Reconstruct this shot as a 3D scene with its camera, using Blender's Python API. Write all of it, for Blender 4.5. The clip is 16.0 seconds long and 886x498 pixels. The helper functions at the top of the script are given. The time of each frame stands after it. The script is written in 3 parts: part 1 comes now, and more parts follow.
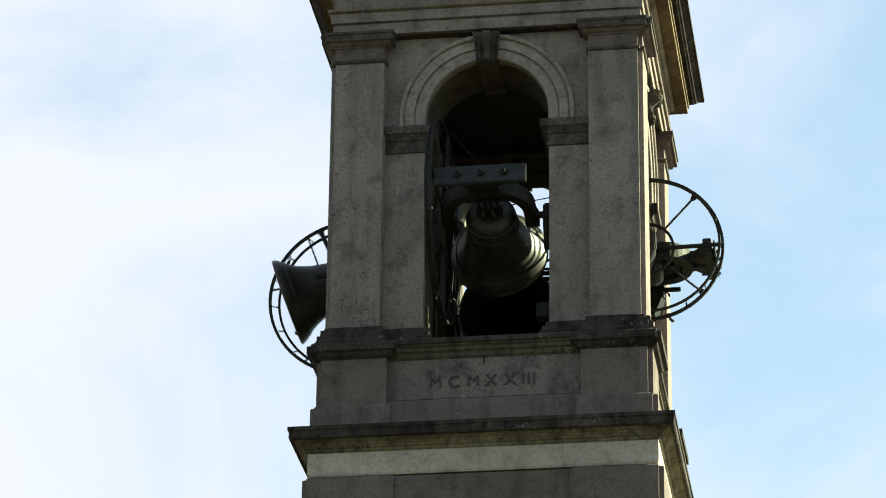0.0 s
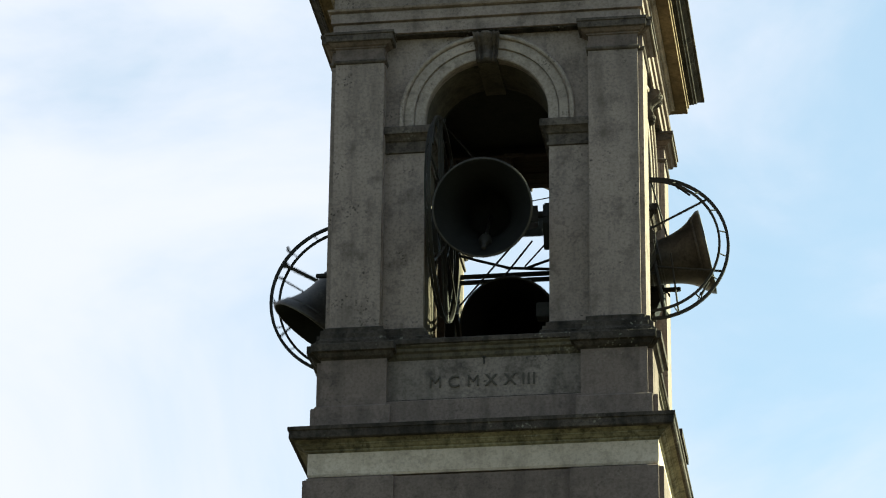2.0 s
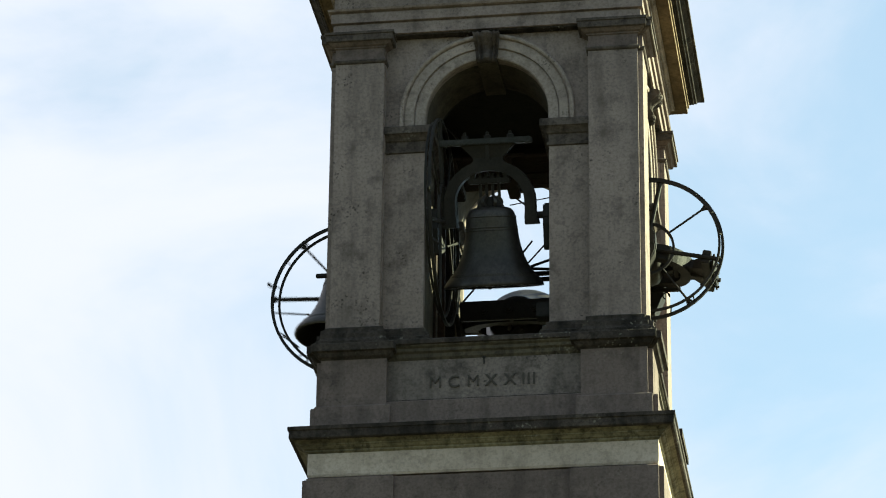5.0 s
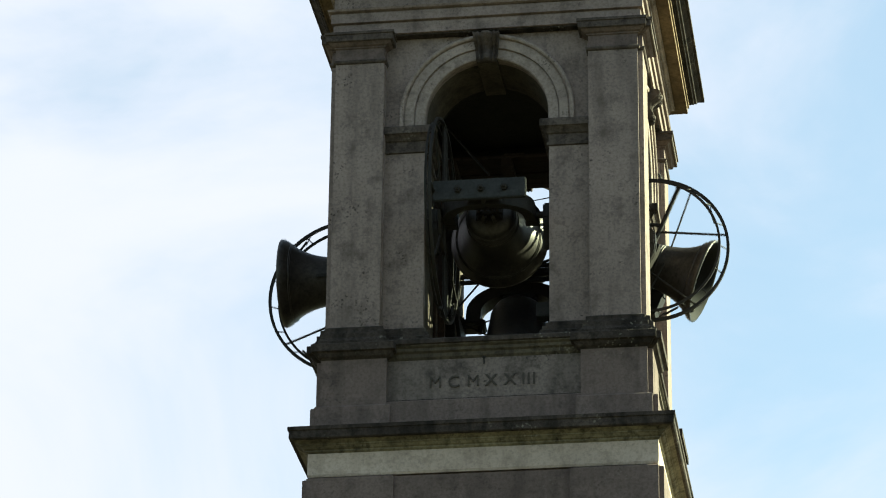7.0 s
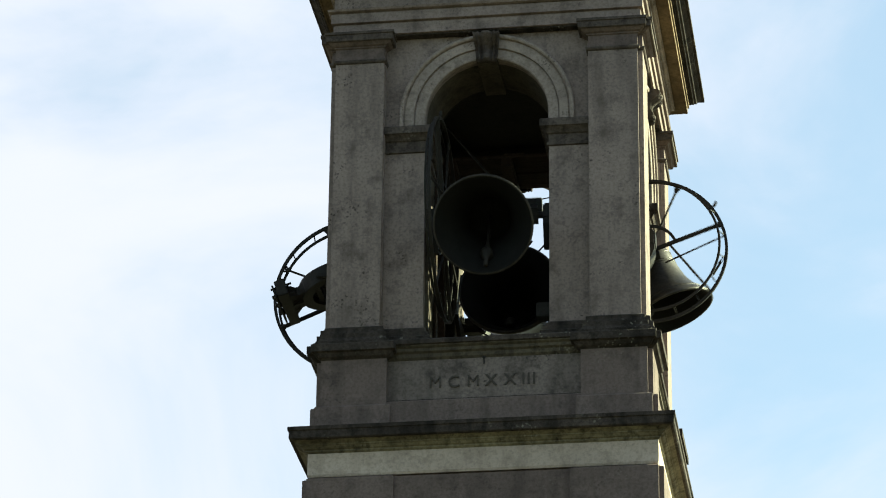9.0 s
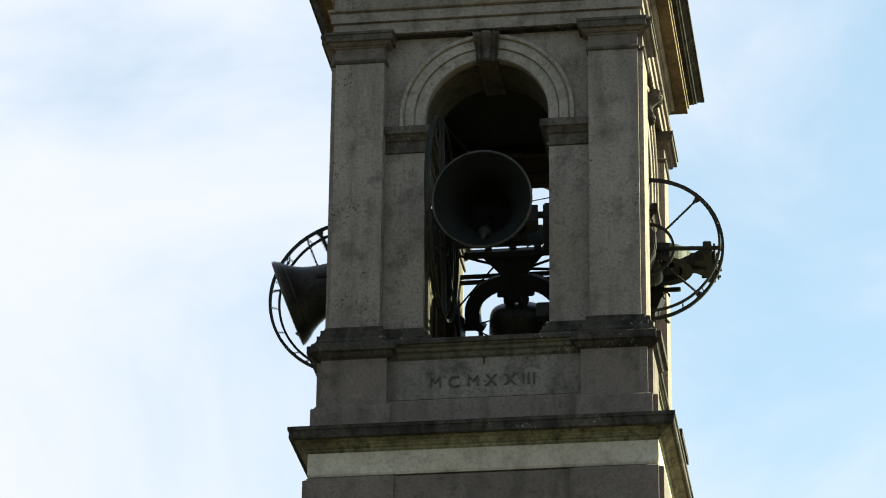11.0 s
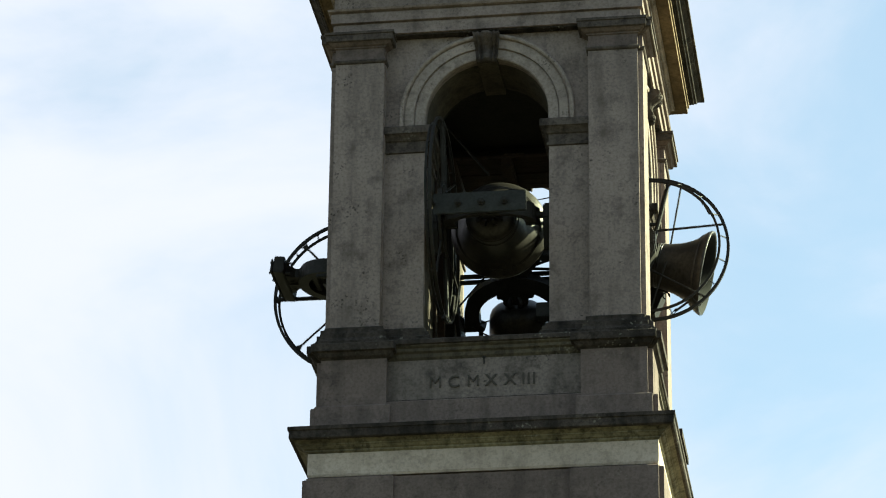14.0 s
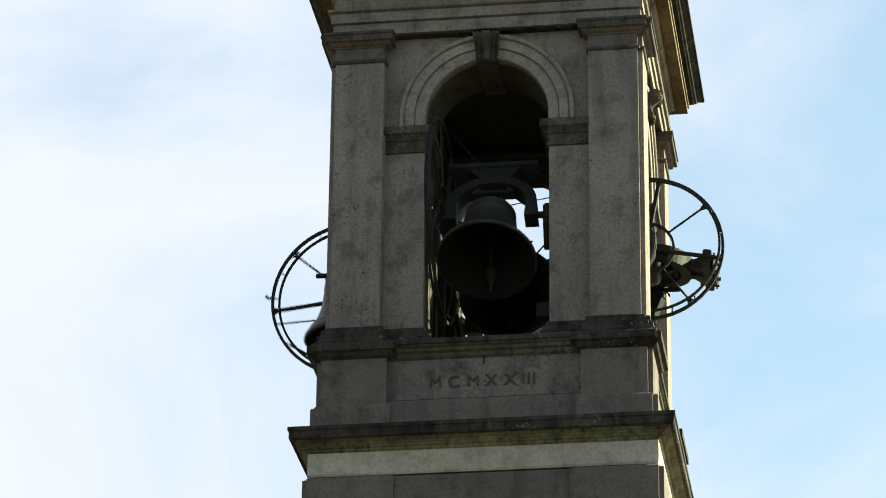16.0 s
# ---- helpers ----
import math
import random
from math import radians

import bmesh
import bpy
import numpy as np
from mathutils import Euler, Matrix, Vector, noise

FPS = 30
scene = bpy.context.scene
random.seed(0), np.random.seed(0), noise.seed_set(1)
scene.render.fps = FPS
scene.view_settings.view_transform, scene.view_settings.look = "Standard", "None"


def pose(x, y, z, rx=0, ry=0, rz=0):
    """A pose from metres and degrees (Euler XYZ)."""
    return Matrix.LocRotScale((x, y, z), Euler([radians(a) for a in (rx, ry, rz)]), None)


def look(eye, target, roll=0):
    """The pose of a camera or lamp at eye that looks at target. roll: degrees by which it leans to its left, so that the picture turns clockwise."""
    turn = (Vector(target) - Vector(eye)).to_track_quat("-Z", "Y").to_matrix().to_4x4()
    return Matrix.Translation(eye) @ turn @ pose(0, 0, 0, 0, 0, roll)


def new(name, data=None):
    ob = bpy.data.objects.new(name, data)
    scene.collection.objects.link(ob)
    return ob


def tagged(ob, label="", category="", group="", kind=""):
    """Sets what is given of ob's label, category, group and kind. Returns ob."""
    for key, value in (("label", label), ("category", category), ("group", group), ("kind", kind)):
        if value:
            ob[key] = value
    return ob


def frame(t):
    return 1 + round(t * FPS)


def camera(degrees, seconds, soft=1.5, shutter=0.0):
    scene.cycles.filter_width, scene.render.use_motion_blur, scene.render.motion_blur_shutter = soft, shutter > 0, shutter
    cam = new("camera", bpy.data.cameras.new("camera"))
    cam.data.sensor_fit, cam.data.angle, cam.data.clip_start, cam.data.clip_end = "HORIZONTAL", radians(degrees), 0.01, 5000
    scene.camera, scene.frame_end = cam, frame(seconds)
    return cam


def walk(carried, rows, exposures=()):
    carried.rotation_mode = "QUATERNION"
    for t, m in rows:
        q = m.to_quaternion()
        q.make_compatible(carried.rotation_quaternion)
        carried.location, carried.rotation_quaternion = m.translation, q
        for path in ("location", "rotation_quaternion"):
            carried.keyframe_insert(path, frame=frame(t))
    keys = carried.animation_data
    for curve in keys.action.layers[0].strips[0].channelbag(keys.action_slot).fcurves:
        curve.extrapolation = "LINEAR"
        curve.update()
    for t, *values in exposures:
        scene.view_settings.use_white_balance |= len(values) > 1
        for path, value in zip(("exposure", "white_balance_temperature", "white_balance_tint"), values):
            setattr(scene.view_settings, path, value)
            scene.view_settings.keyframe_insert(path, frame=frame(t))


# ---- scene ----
# camera: far off on the ground, long lens, standing still
Z0 = 20.8  # height of the belfry's reference level above the ground
EYE = Vector((5.404, -42.763, Z0 - 19.173))
AIM = EYE + 45.0 * Vector((-0.130595, 0.897967, 0.420238))
cam = camera(13.876, 16.0, soft=1.05, shutter=0.5)
STAND = look(EYE, AIM, 0.644)
walk(cam, [(0.0, STAND), (16.0, STAND)])

# ---- world and sun ----
SUN_ELEV, SUN_AZ = radians(31), radians(20)  # azimuth from +x towards +y
scene.view_settings.exposure = 2.3
world = bpy.data.worlds.new("world")
scene.world = world
world.use_nodes = True
wn, wl = world.node_tree.nodes, world.node_tree.links
wn.clear()
w_out = wn.new("ShaderNodeOutputWorld")
w_bg = wn.new("ShaderNodeBackground")
w_bg.inputs["Strength"].default_value = 0.05
w_sky = wn.new("ShaderNodeTexSky")
w_sky.sky_type = "NISHITA"
w_sky.sun_disc = False
w_sky.sun_elevation = SUN_ELEV
w_sky.sun_rotation = math.pi / 2 - SUN_AZ
w_sky.air_density, w_sky.dust_density, w_sky.ozone_density = 1.0, 0.6, 2.0
w_tc = wn.new("ShaderNodeTexCoord")
w_dot = wn.new("ShaderNodeVectorMath")
w_dot.operation = "DOT_PRODUCT"
w_dot.inputs[1].default_value = (-0.80, 0.60, 0.0)
w_n1 = wn.new("ShaderNodeTexNoise")
w_n1.inputs["Scale"].default_value = 6.5
w_n1.inputs["Detail"].default_value = 7.0
w_n1.inputs["Roughness"].default_value = 0.55
w_n1.inputs["Distortion"].default_value = 0.5
w_map = wn.new("ShaderNodeMapping")
w_map.inputs["Scale"].default_value = (1.0, 1.0, 1.5)
w_map.inputs["Rotation"].default_value = (0.0, 0.5, 0.0)
w_mul = wn.new("ShaderNodeMath")
w_mul.operation = "MULTIPLY_ADD"
w_mul.inputs[1].default_value = 3.9
w_mul.inputs[2].default_value = -2.76
w_add = wn.new("ShaderNodeMath")
w_add.operation = "ADD"
w_ramp = wn.new("ShaderNodeValToRGB")
w_ramp.color_ramp.interpolation = "EASE"
w_ramp.color_ramp.elements[0].position, w_ramp.color_ramp.elements[1].position = 0.20, 1.0
w_ramp.color_ramp.elements[0].color = (0.34, 0.34, 0.34, 1)
w_gain = wn.new("ShaderNodeMix")
w_gain.data_type, w_gain.blend_type = "RGBA", "MULTIPLY"
w_gain.inputs["Factor"].default_value = 1.0
w_gain.inputs["B"].default_value = (0.905, 1.145, 0.945, 1)
w_mix = wn.new("ShaderNodeMix")
w_mix.data_type = "RGBA"
w_mix.inputs["B"].default_value = (3.70, 3.91, 4.33, 1)
wl.new(w_tc.outputs["Generated"], w_dot.inputs[0])
wl.new(w_tc.outputs["Generated"], w_map.inputs["Vector"])
wl.new(w_map.outputs["Vector"], w_n1.inputs["Vector"])
wl.new(w_dot.outputs["Value"], w_mul.inputs[0])
wl.new(w_mul.outputs["Value"], w_add.inputs[0])
w_amp = wn.new("ShaderNodeMath")
w_amp.operation = "MULTIPLY"
w_amp.inputs[1].default_value = 1.9
wl.new(w_n1.outputs["Fac"], w_amp.inputs[0])
wl.new(w_amp.outputs["Value"], w_add.inputs[1])
wl.new(w_add.outputs["Value"], w_ramp.inputs["Fac"])
wl.new(w_ramp.outputs["Color"], w_mix.inputs["Factor"])
wl.new(w_sky.outputs["Color"], w_gain.inputs["A"])
wl.new(w_gain.outputs["Result"], w_mix.inputs["A"])
wl.new(w_mix.outputs["Result"], w_bg.inputs["Color"])
wl.new(w_bg.outputs["Background"], w_out.inputs["Surface"])

sun = new("sun", bpy.data.lights.new("sun", "SUN"))
sun.data.energy, sun.data.angle, sun.data.color = 5.0, radians(0.6), (0.91, 1.0, 0.64)
sun_way = Vector((math.cos(SUN_ELEV) * math.cos(SUN_AZ), math.cos(SUN_ELEV) * math.sin(SUN_AZ), math.sin(SUN_ELEV)))
sun.matrix_basis = look(sun_way * 100, (0, 0, 0))


# ---- materials ----
def material(name, base, dark, light, rough=0.9, metal=0.0, big=0.7, fine=26.0, streak=0.5, pits=0.0, bump=0.3, blotch=0.6, flecks=0.0):
    """Procedural surface: two tones at two scales, rain streaks, pits and fine relief."""
    m = bpy.data.materials.new(name)
    m.use_nodes = True
    n, l = m.node_tree.nodes, m.node_tree.links
    b = n["Principled BSDF"]
    b.inputs["Roughness"].default_value, b.inputs["Metallic"].default_value = rough, metal
    b.inputs["Specular IOR Level"].default_value = 0.12 if rough > 0.5 else 0.3
    tc = n.new("ShaderNodeTexCoord")
    n1 = n.new("ShaderNodeTexNoise")
    n1.inputs["Scale"].default_value, n1.inputs["Detail"].default_value, n1.inputs["Roughness"].default_value = big, 6, 0.6
    n2 = n.new("ShaderNodeTexNoise")
    n2.inputs["Scale"].default_value, n2.inputs["Detail"].default_value, n2.inputs["Roughness"].default_value = fine, 5, 0.65
    mp = n.new("ShaderNodeMapping")
    mp.inputs["Scale"].default_value = (5.0, 5.0, 0.7)
    n3 = n.new("ShaderNodeTexNoise")
    n3.inputs["Scale"].default_value, n3.inputs["Detail"].default_value = 1.0, 5
    for a in (n1, n2):
        l.new(tc.outputs["Object"], a.inputs["Vector"])
    l.new(tc.outputs["Object"], mp.inputs["Vector"])
    l.new(mp.outputs["Vector"], n3.inputs["Vector"])

    def ramp(src, lo, hi):
        r = n.new("ShaderNodeMapRange")
        r.inputs["From Min"].default_value, r.inputs["From Max"].default_value = lo, hi
        l.new(src, r.inputs["Value"])
        return r.outputs["Result"]

    def mix(fac, a, c):
        x = n.new("ShaderNodeMix")
        x.data_type = "RGBA"
        for key, value in (("Factor", fac), ("A", a), ("B", c)):
            if isinstance(value, (tuple, float)):
                x.inputs[key].default_value = (*value, 1) if isinstance(value, tuple) else value
            else:
                l.new(value, x.inputs[key])
        return x.outputs["Result"]

    def scaled(src, k):
        x = n.new("ShaderNodeMath")
        x.operation = "MULTIPLY"
        x.inputs[1].default_value = k
        l.new(src, x.inputs[0])
        return x.outputs["Value"]

    c = mix(ramp(n1.outputs["Fac"], 0.35, 0.65), base, light)
    c = mix(scaled(ramp(n2.outputs["Fac"], 0.44, 0.68), 0.5), c, dark)
    n5 = n.new("ShaderNodeTexNoise")
    n5.inputs["Scale"].default_value, n5.inputs["Detail"].default_value, n5.inputs["Roughness"].default_value = big * 4.5, 7, 0.7
    l.new(tc.outputs["Object"], n5.inputs["Vector"])
    c = mix(scaled(ramp(n5.outputs["Fac"], 0.50, 0.68), blotch), c, dark)
    c = mix(scaled(ramp(n3.outputs["Fac"], 0.50, 0.72), streak), c, dark)
    height = n2.outputs["Fac"]
    if pits:
        v = n.new("ShaderNodeTexVoronoi")
        v.inputs["Scale"].default_value = 20.0
        warp = n.new("ShaderNodeVectorMath")
        warp.operation = "MULTIPLY_ADD"
        warp.inputs[1].default_value = (0.09, 0.09, 0.09)
        l.new(n2.outputs["Color"], warp.inputs[0])
        l.new(tc.outputs["Object"], warp.inputs[2])
        l.new(warp.outputs["Vector"], v.inputs["Vector"])
        n4 = n.new("ShaderNodeTexNoise")
        n4.inputs["Scale"].default_value = 2.2
        l.new(tc.outputs["Object"], n4.inputs["Vector"])
        gate = n.new("ShaderNodeMath")
        gate.operation = "MULTIPLY"
        l.new(ramp(v.outputs["Distance"], 0.37, 0.18), gate.inputs[0])
        l.new(ramp(n4.outputs["Fac"], 0.53, 0.68), gate.inputs[1])
        c = mix(scaled(gate.outputs["Value"], pits), c, tuple(x * 0.45 for x in dark))
    if flecks:
        # crusts of pale lichen, scattered in drifts
        vf = n.new("ShaderNodeTexVoronoi")
        vf.inputs["Scale"].default_value = 17.0
        wf = n.new("ShaderNodeVectorMath")
        wf.operation = "MULTIPLY_ADD"
        wf.inputs[1].default_value = (0.09, 0.09, 0.09)
        l.new(n2.outputs["Color"], wf.inputs[0])
        l.new(tc.outputs["Object"], wf.inputs[2])
        l.new(wf.outputs["Vector"], vf.inputs["Vector"])
        nf = n.new("ShaderNodeTexNoise")
        nf.inputs["Scale"].default_value = 2.6
        l.new(tc.outputs["Object"], nf.inputs["Vector"])
        gf = n.new("ShaderNodeMath")
        gf.operation = "MULTIPLY"
        l.new(ramp(vf.outputs["Distance"], 0.30, 0.16), gf.inputs[0])
        l.new(ramp(nf.outputs["Fac"], 0.53, 0.66), gf.inputs[1])
        c = mix(scaled(gf.outputs["Value"], flecks), c, (0.34, 0.32, 0.26))
    l.new(c, b.inputs["Base Color"])
    bp = n.new("ShaderNodeBump")
    bp.inputs["Strength"].default_value, bp.inputs["Distance"].default_value = bump, 0.02
    l.new(height, bp.inputs["Height"])
    l.new(bp.outputs["Normal"], b.inputs["Normal"])
    return m


STUCCO = material("weathered_stucco", (0.170, 0.131, 0.118), (0.064, 0.050, 0.045), (0.226, 0.175, 0.157), pits=0.85, blotch=0.75)
# the wall stucco in a darker tone, for the dado
DADO = material("darker_stucco", (0.122, 0.097, 0.088), (0.034, 0.027, 0.025), (0.172, 0.137, 0.124), pits=0.7, blotch=0.9, flecks=0.12)
PALE = material("pale_render", (0.35, 0.282, 0.240), (0.17, 0.137, 0.116), (0.42, 0.340, 0.290), streak=0.4, pits=0.4)
MOULD = material("worn_lime_moulding", (0.198, 0.158, 0.140), (0.075, 0.060, 0.053), (0.27, 0.216, 0.190), streak=0.5, pits=0.7, blotch=0.75, flecks=0.15)
GREY = material("grey_cement", (0.112, 0.083, 0.075), (0.046, 0.034, 0.031), (0.146, 0.109, 0.099), streak=0.6, pits=0.4, flecks=0.10)
# grime of ledges and bases; also paints shade strips at plinth and architrave
GRIME_AND_SHADE = material("blackened_stone", (0.026, 0.0205, 0.0175), (0.006, 0.0048, 0.0043), (0.068, 0.053, 0.045), streak=0.8, big=1.2, fine=22, bump=0.8, blotch=0.9, flecks=0.35)
MOSSY = material("lichened_moulding", (0.088, 0.072, 0.047), (0.018, 0.014, 0.010), (0.190, 0.160, 0.104), streak=0.5, big=1.3, fine=18, blotch=0.9, flecks=0.25)
STAINED = material("stained_sill_moulding", (0.052, 0.042, 0.031), (0.014, 0.011, 0.009), (0.098, 0.080, 0.056), streak=0.9, big=1.3, fine=18, blotch=0.9, flecks=0.18)
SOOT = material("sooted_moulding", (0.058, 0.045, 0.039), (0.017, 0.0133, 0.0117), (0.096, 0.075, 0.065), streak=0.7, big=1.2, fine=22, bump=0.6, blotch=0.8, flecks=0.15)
# darker copy of the stucco, with the shade inside the arches in its colour
REVEAL = material("shade_dark_reveal", (0.055, 0.043, 0.034), (0.018, 0.0145, 0.012), (0.084, 0.067, 0.052), streak=0.6)
BROWN = material("brown_stained_soffit", (0.10, 0.068, 0.038), (0.042, 0.029, 0.017), (0.16, 0.112, 0.065), streak=0.7)
# chamber plaster, near black so the room's shade sits in the colour
DARK = material("shade_dark_plaster", (0.014, 0.012, 0.010), (0.006, 0.005, 0.0045), (0.022, 0.019, 0.016))
BRONZE = material("aged_bronze", (0.028, 0.0235, 0.0210), (0.011, 0.0094, 0.0085), (0.054, 0.045, 0.039), rough=0.45, metal=0.5, big=2.0, fine=30, streak=0.7, bump=0.12)
# inside of the bells: bronze painted near black for the shade in the mouth
INSIDE_SHADE = material("shaded_inside", (0.0045, 0.0042, 0.0039), (0.0025, 0.0023, 0.0022), (0.008, 0.0073, 0.0066), rough=0.8, metal=0.0, big=2.0, fine=30, bump=0.12)
IRON = material("painted_iron", (0.0165, 0.0142, 0.0125), (0.009, 0.0078, 0.007), (0.026, 0.0222, 0.0195), rough=0.6, metal=0.1, big=3.0, fine=40, bump=0.2)
STEEL = material("grey_steel", (0.026, 0.026, 0.0265), (0.013, 0.013, 0.013), (0.040, 0.040, 0.041), rough=0.6, metal=0.15, big=3.0, fine=30, bump=0.2)
INK = material("letter_cement", (0.048, 0.040, 0.036), (0.028, 0.024, 0.021), (0.08, 0.066, 0.058))
TILE = material("clay_tile", (0.30, 0.16, 0.10), (0.16, 0.09, 0.06), (0.36, 0.22, 0.14))
EARTH = material("dark_turf_ground", (0.056, 0.052, 0.040), (0.036, 0.034, 0.027), (0.078, 0.071, 0.054), big=0.05, fine=2.0)
WOOD = material("old_oak_beam", (0.026, 0.0165, 0.0120), (0.009, 0.0062, 0.0050), (0.044, 0.027, 0.0195), fine=25)


# ---- mesh helpers ----
def finish(bm, smooth=False):
    bmesh.ops.recalc_face_normals(bm, faces=bm.faces)
    for f in bm.faces:
        f.smooth = smooth
    return bm


def part(name, bm, mat, parent=None, label="", smooth=False):
    """Links a bmesh as one mesh object under a thing or a part."""
    finish(bm, smooth)
    me = bpy.data.meshes.new(name)
    bm.to_mesh(me)
    bm.free()
    me.materials.append(mat)
    ob = new(name, me)
    ob.parent = parent
    if label:
        ob["label"] = label
    return ob


def again(ob, m, parent=None):
    """Another object on the same mesh, at the pose m."""
    o = ob.copy()
    scene.collection.objects.link(o)
    o.parent = parent or ob.parent
    o.matrix_basis = m
    return o


def loft(bm, rects):
    """Stacks axis-aligned rectangles (x0, x1, y0, y1, z) into one closed solid."""
    rings = []
    for x0, x1, y0, y1, z in rects:
        rings.append([bm.verts.new(c) for c in ((x0, y0, z), (x1, y0, z), (x1, y1, z), (x0, y1, z))])
    for a, b in zip(rings, rings[1:]):
        for i in range(4):
            bm.faces.new((a[i], a[(i + 1) % 4], b[(i + 1) % 4], b[i]))
    bm.faces.new(rings[0])
    bm.faces.new(rings[-1])
    return bm


def box(bm, x0, x1, y0, y1, z0, z1, bevel=0.0):
    b2 = bmesh.new() if bevel else bm
    loft(b2, [(x0, x1, y0, y1, z0), (x0, x1, y0, y1, z1)])
    if bevel:
        bmesh.ops.recalc_face_normals(b2, faces=b2.faces)
        bmesh.ops.bevel(b2, geom=b2.edges[:], offset=bevel, segments=2, affect="EDGES")
        me = bpy.data.meshes.new("tmp")
        b2.to_mesh(me)
        b2.free()
        bm.from_mesh(me)
        bpy.data.meshes.remove(me)
    return bm


def square(profile):
    """A closed solid from squares: rows of (half width, z)."""
    return loft(bmesh.new(), [(-p, p, -p, p, z) for p, z in profile])


def sweep(bm, path, half_w, half_d, closed=False, sideways=(1, 0, 0)):
    """A bar of rectangular section along a path; sideways gives the section's width direction."""
    side = Vector(sideways)
    rings = []
    k = len(path)
    for i in range(k):
        a, b = path[(i - 1) % k if closed else max(i - 1, 0)], path[(i + 1) % k if closed else min(i + 1, k - 1)]
        t = (Vector(b) - Vector(a)).normalized()
        nrm = t.cross(side).normalized()
        p = Vector(path[i])
        rings.append([bm.verts.new(p + side * sx * half_w + nrm * sn * half_d) for sx, sn in ((-1, -1), (1, -1), (1, 1), (-1, 1))])
    pairs = list(zip(rings, rings[1:])) + ([(rings[-1], rings[0])] if closed else [])
    for a, b in pairs:
        for i in range(4):
            bm.faces.new((a[i], a[(i + 1) % 4], b[(i + 1) % 4], b[i]))
    if not closed:
        bm.faces.new(rings[0])
        bm.faces.new(rings[-1])
    return bm


def rod(bm, a, b, r, seg=8):
    """A round bar between two points."""
    a, b = Vector(a), Vector(b)
    m = Matrix.Translation((a + b) / 2) @ (b - a).to_track_quat("Z", "Y").to_matrix().to_4x4()
    bmesh.ops.create_cone(bm, cap_ends=True, segments=seg, radius1=r, radius2=r, depth=(b - a).length, matrix=m)
    return bm


def lathe(bm, profile, seg=48, centre=(0, 0, 0)):
    """Turns rows of (radius, z) about z."""
    c = Vector(centre)
    rings = []
    for r, z in profile:
        if r < 1e-5:
            rings.append([bm.verts.new(c + Vector((0, 0, z)))])
        else:
            rings.append([bm.verts.new(c + Vector((r * math.cos(i * math.tau / seg), r * math.sin(i * math.tau / seg), z))) for i in range(seg)])
    for a, b in zip(rings, rings[1:]):
        for i in range(seg):
            j = (i + 1) % seg
            f = [a[i % len(a)], a[j % len(a)], b[j % len(b)], b[i % len(b)]]
            f = list(dict.fromkeys(f))
            if len(f) > 2:
                bm.faces.new(f)
    return bm


# ---- ground ----
ground = part("ground", lathe(bmesh.new(), [(0, 0), (60, 0), (400, 0), (3000, 0)], 48), EARTH)
tagged(ground, "dull turf and earth ground round the tower", "ground", kind="structure")

# ---- the tower ----
tower = new("bell_tower")
tagged(tower, "weathered grey stucco bell tower with arched belfry openings", "bell tower")
UP = Matrix.Translation((0, 0, Z0))


def placed(ob):
    ob.matrix_basis = UP
    return ob


def four(ob):
    """The same piece on all four faces."""
    placed(ob)
    for k in (1, 2, 3):
        again(ob, UP @ pose(0, 0, 0, 0, 0, 90 * k))
    return ob


def eight(ob):
    """A piece of the right half of the front, mirrored in place by a half turn's twin mesh on each face."""
    four(ob)
    twin = ob.copy()
    twin.data = ob.data.copy()
    scene.collection.objects.link(twin)
    twin.data.transform(Matrix.Diagonal((-1, 1, 1, 1)))
    twin.data.flip_normals()
    four(twin)
    return ob


def stack(x0, x1, face, rows, back=1.3):
    """Solid block on a face, from x0 to x1, front at y = -face; rows of (projection, z) on front and both ends."""
    return loft(bmesh.new(), [(x0 - p, x1 + p, -face - p, -back, z) for p, z in rows])


# shaft below the belfry, with corner strips
placed(part("shaft", square([(2.15, -Z0), (2.15, -3.165), (2.08, -3.15), (2.08, -3.11)]), GREY, tower, "grey cement tower shaft"))
eight(part("corner_strip", stack(1.07, 2.14, 2.2, [(0, -Z0 + 0.02), (0, -3.175), (-0.02, -3.16)], 1.9), GREY, tower))
placed(part("frieze", square([(2.125, -3.13), (2.14, -3.10), (2.14, -2.79)]), PALE, tower, "pale plain frieze band"))
placed(part("lower_cornice", square([(2.14, -2.83), (2.165, -2.81), (2.165, -2.79), (2.19, -2.78), (2.215, -2.755), (2.23, -2.75), (2.23, -2.735), (2.30, -2.70)]), MOSSY, tower, "lichen-stained cornice moulding"))
placed(part("cornice_slab", square([(2.33, -2.702), (2.345, -2.69), (2.345, -2.60), (2.36, -2.59), (2.36, -2.545), (2.32, -2.53), (2.05, -2.46)]), GRIME_AND_SHADE, tower, "blackened cornice slab"))

# pedestal storey
placed(part("dado", square([(1.96, -2.5), (1.97, -2.12), (1.97, -1.5)]), DADO, tower, "recessed stucco dado"))
placed(part("dado_plinth", square([(2.035, -2.5), (2.035, -2.145), (2.02, -2.13), (1.99, -2.128)]), GREY, tower, "grey plinth course"))
# thin black strip painting the shadow line on top of the plinth
placed(part("plinth_shadow_line", square([(1.978, -2.14), (1.978, -2.105)]), GRIME_AND_SHADE, tower))
eight(part("pedestal", stack(1.2, 2.017, 2.077, [(0.06, -2.52), (0.06, -2.22), (0.045, -2.20), (0, -2.19), (0, -1.55)]), GREY, tower, "grey cement corner pedestal"))
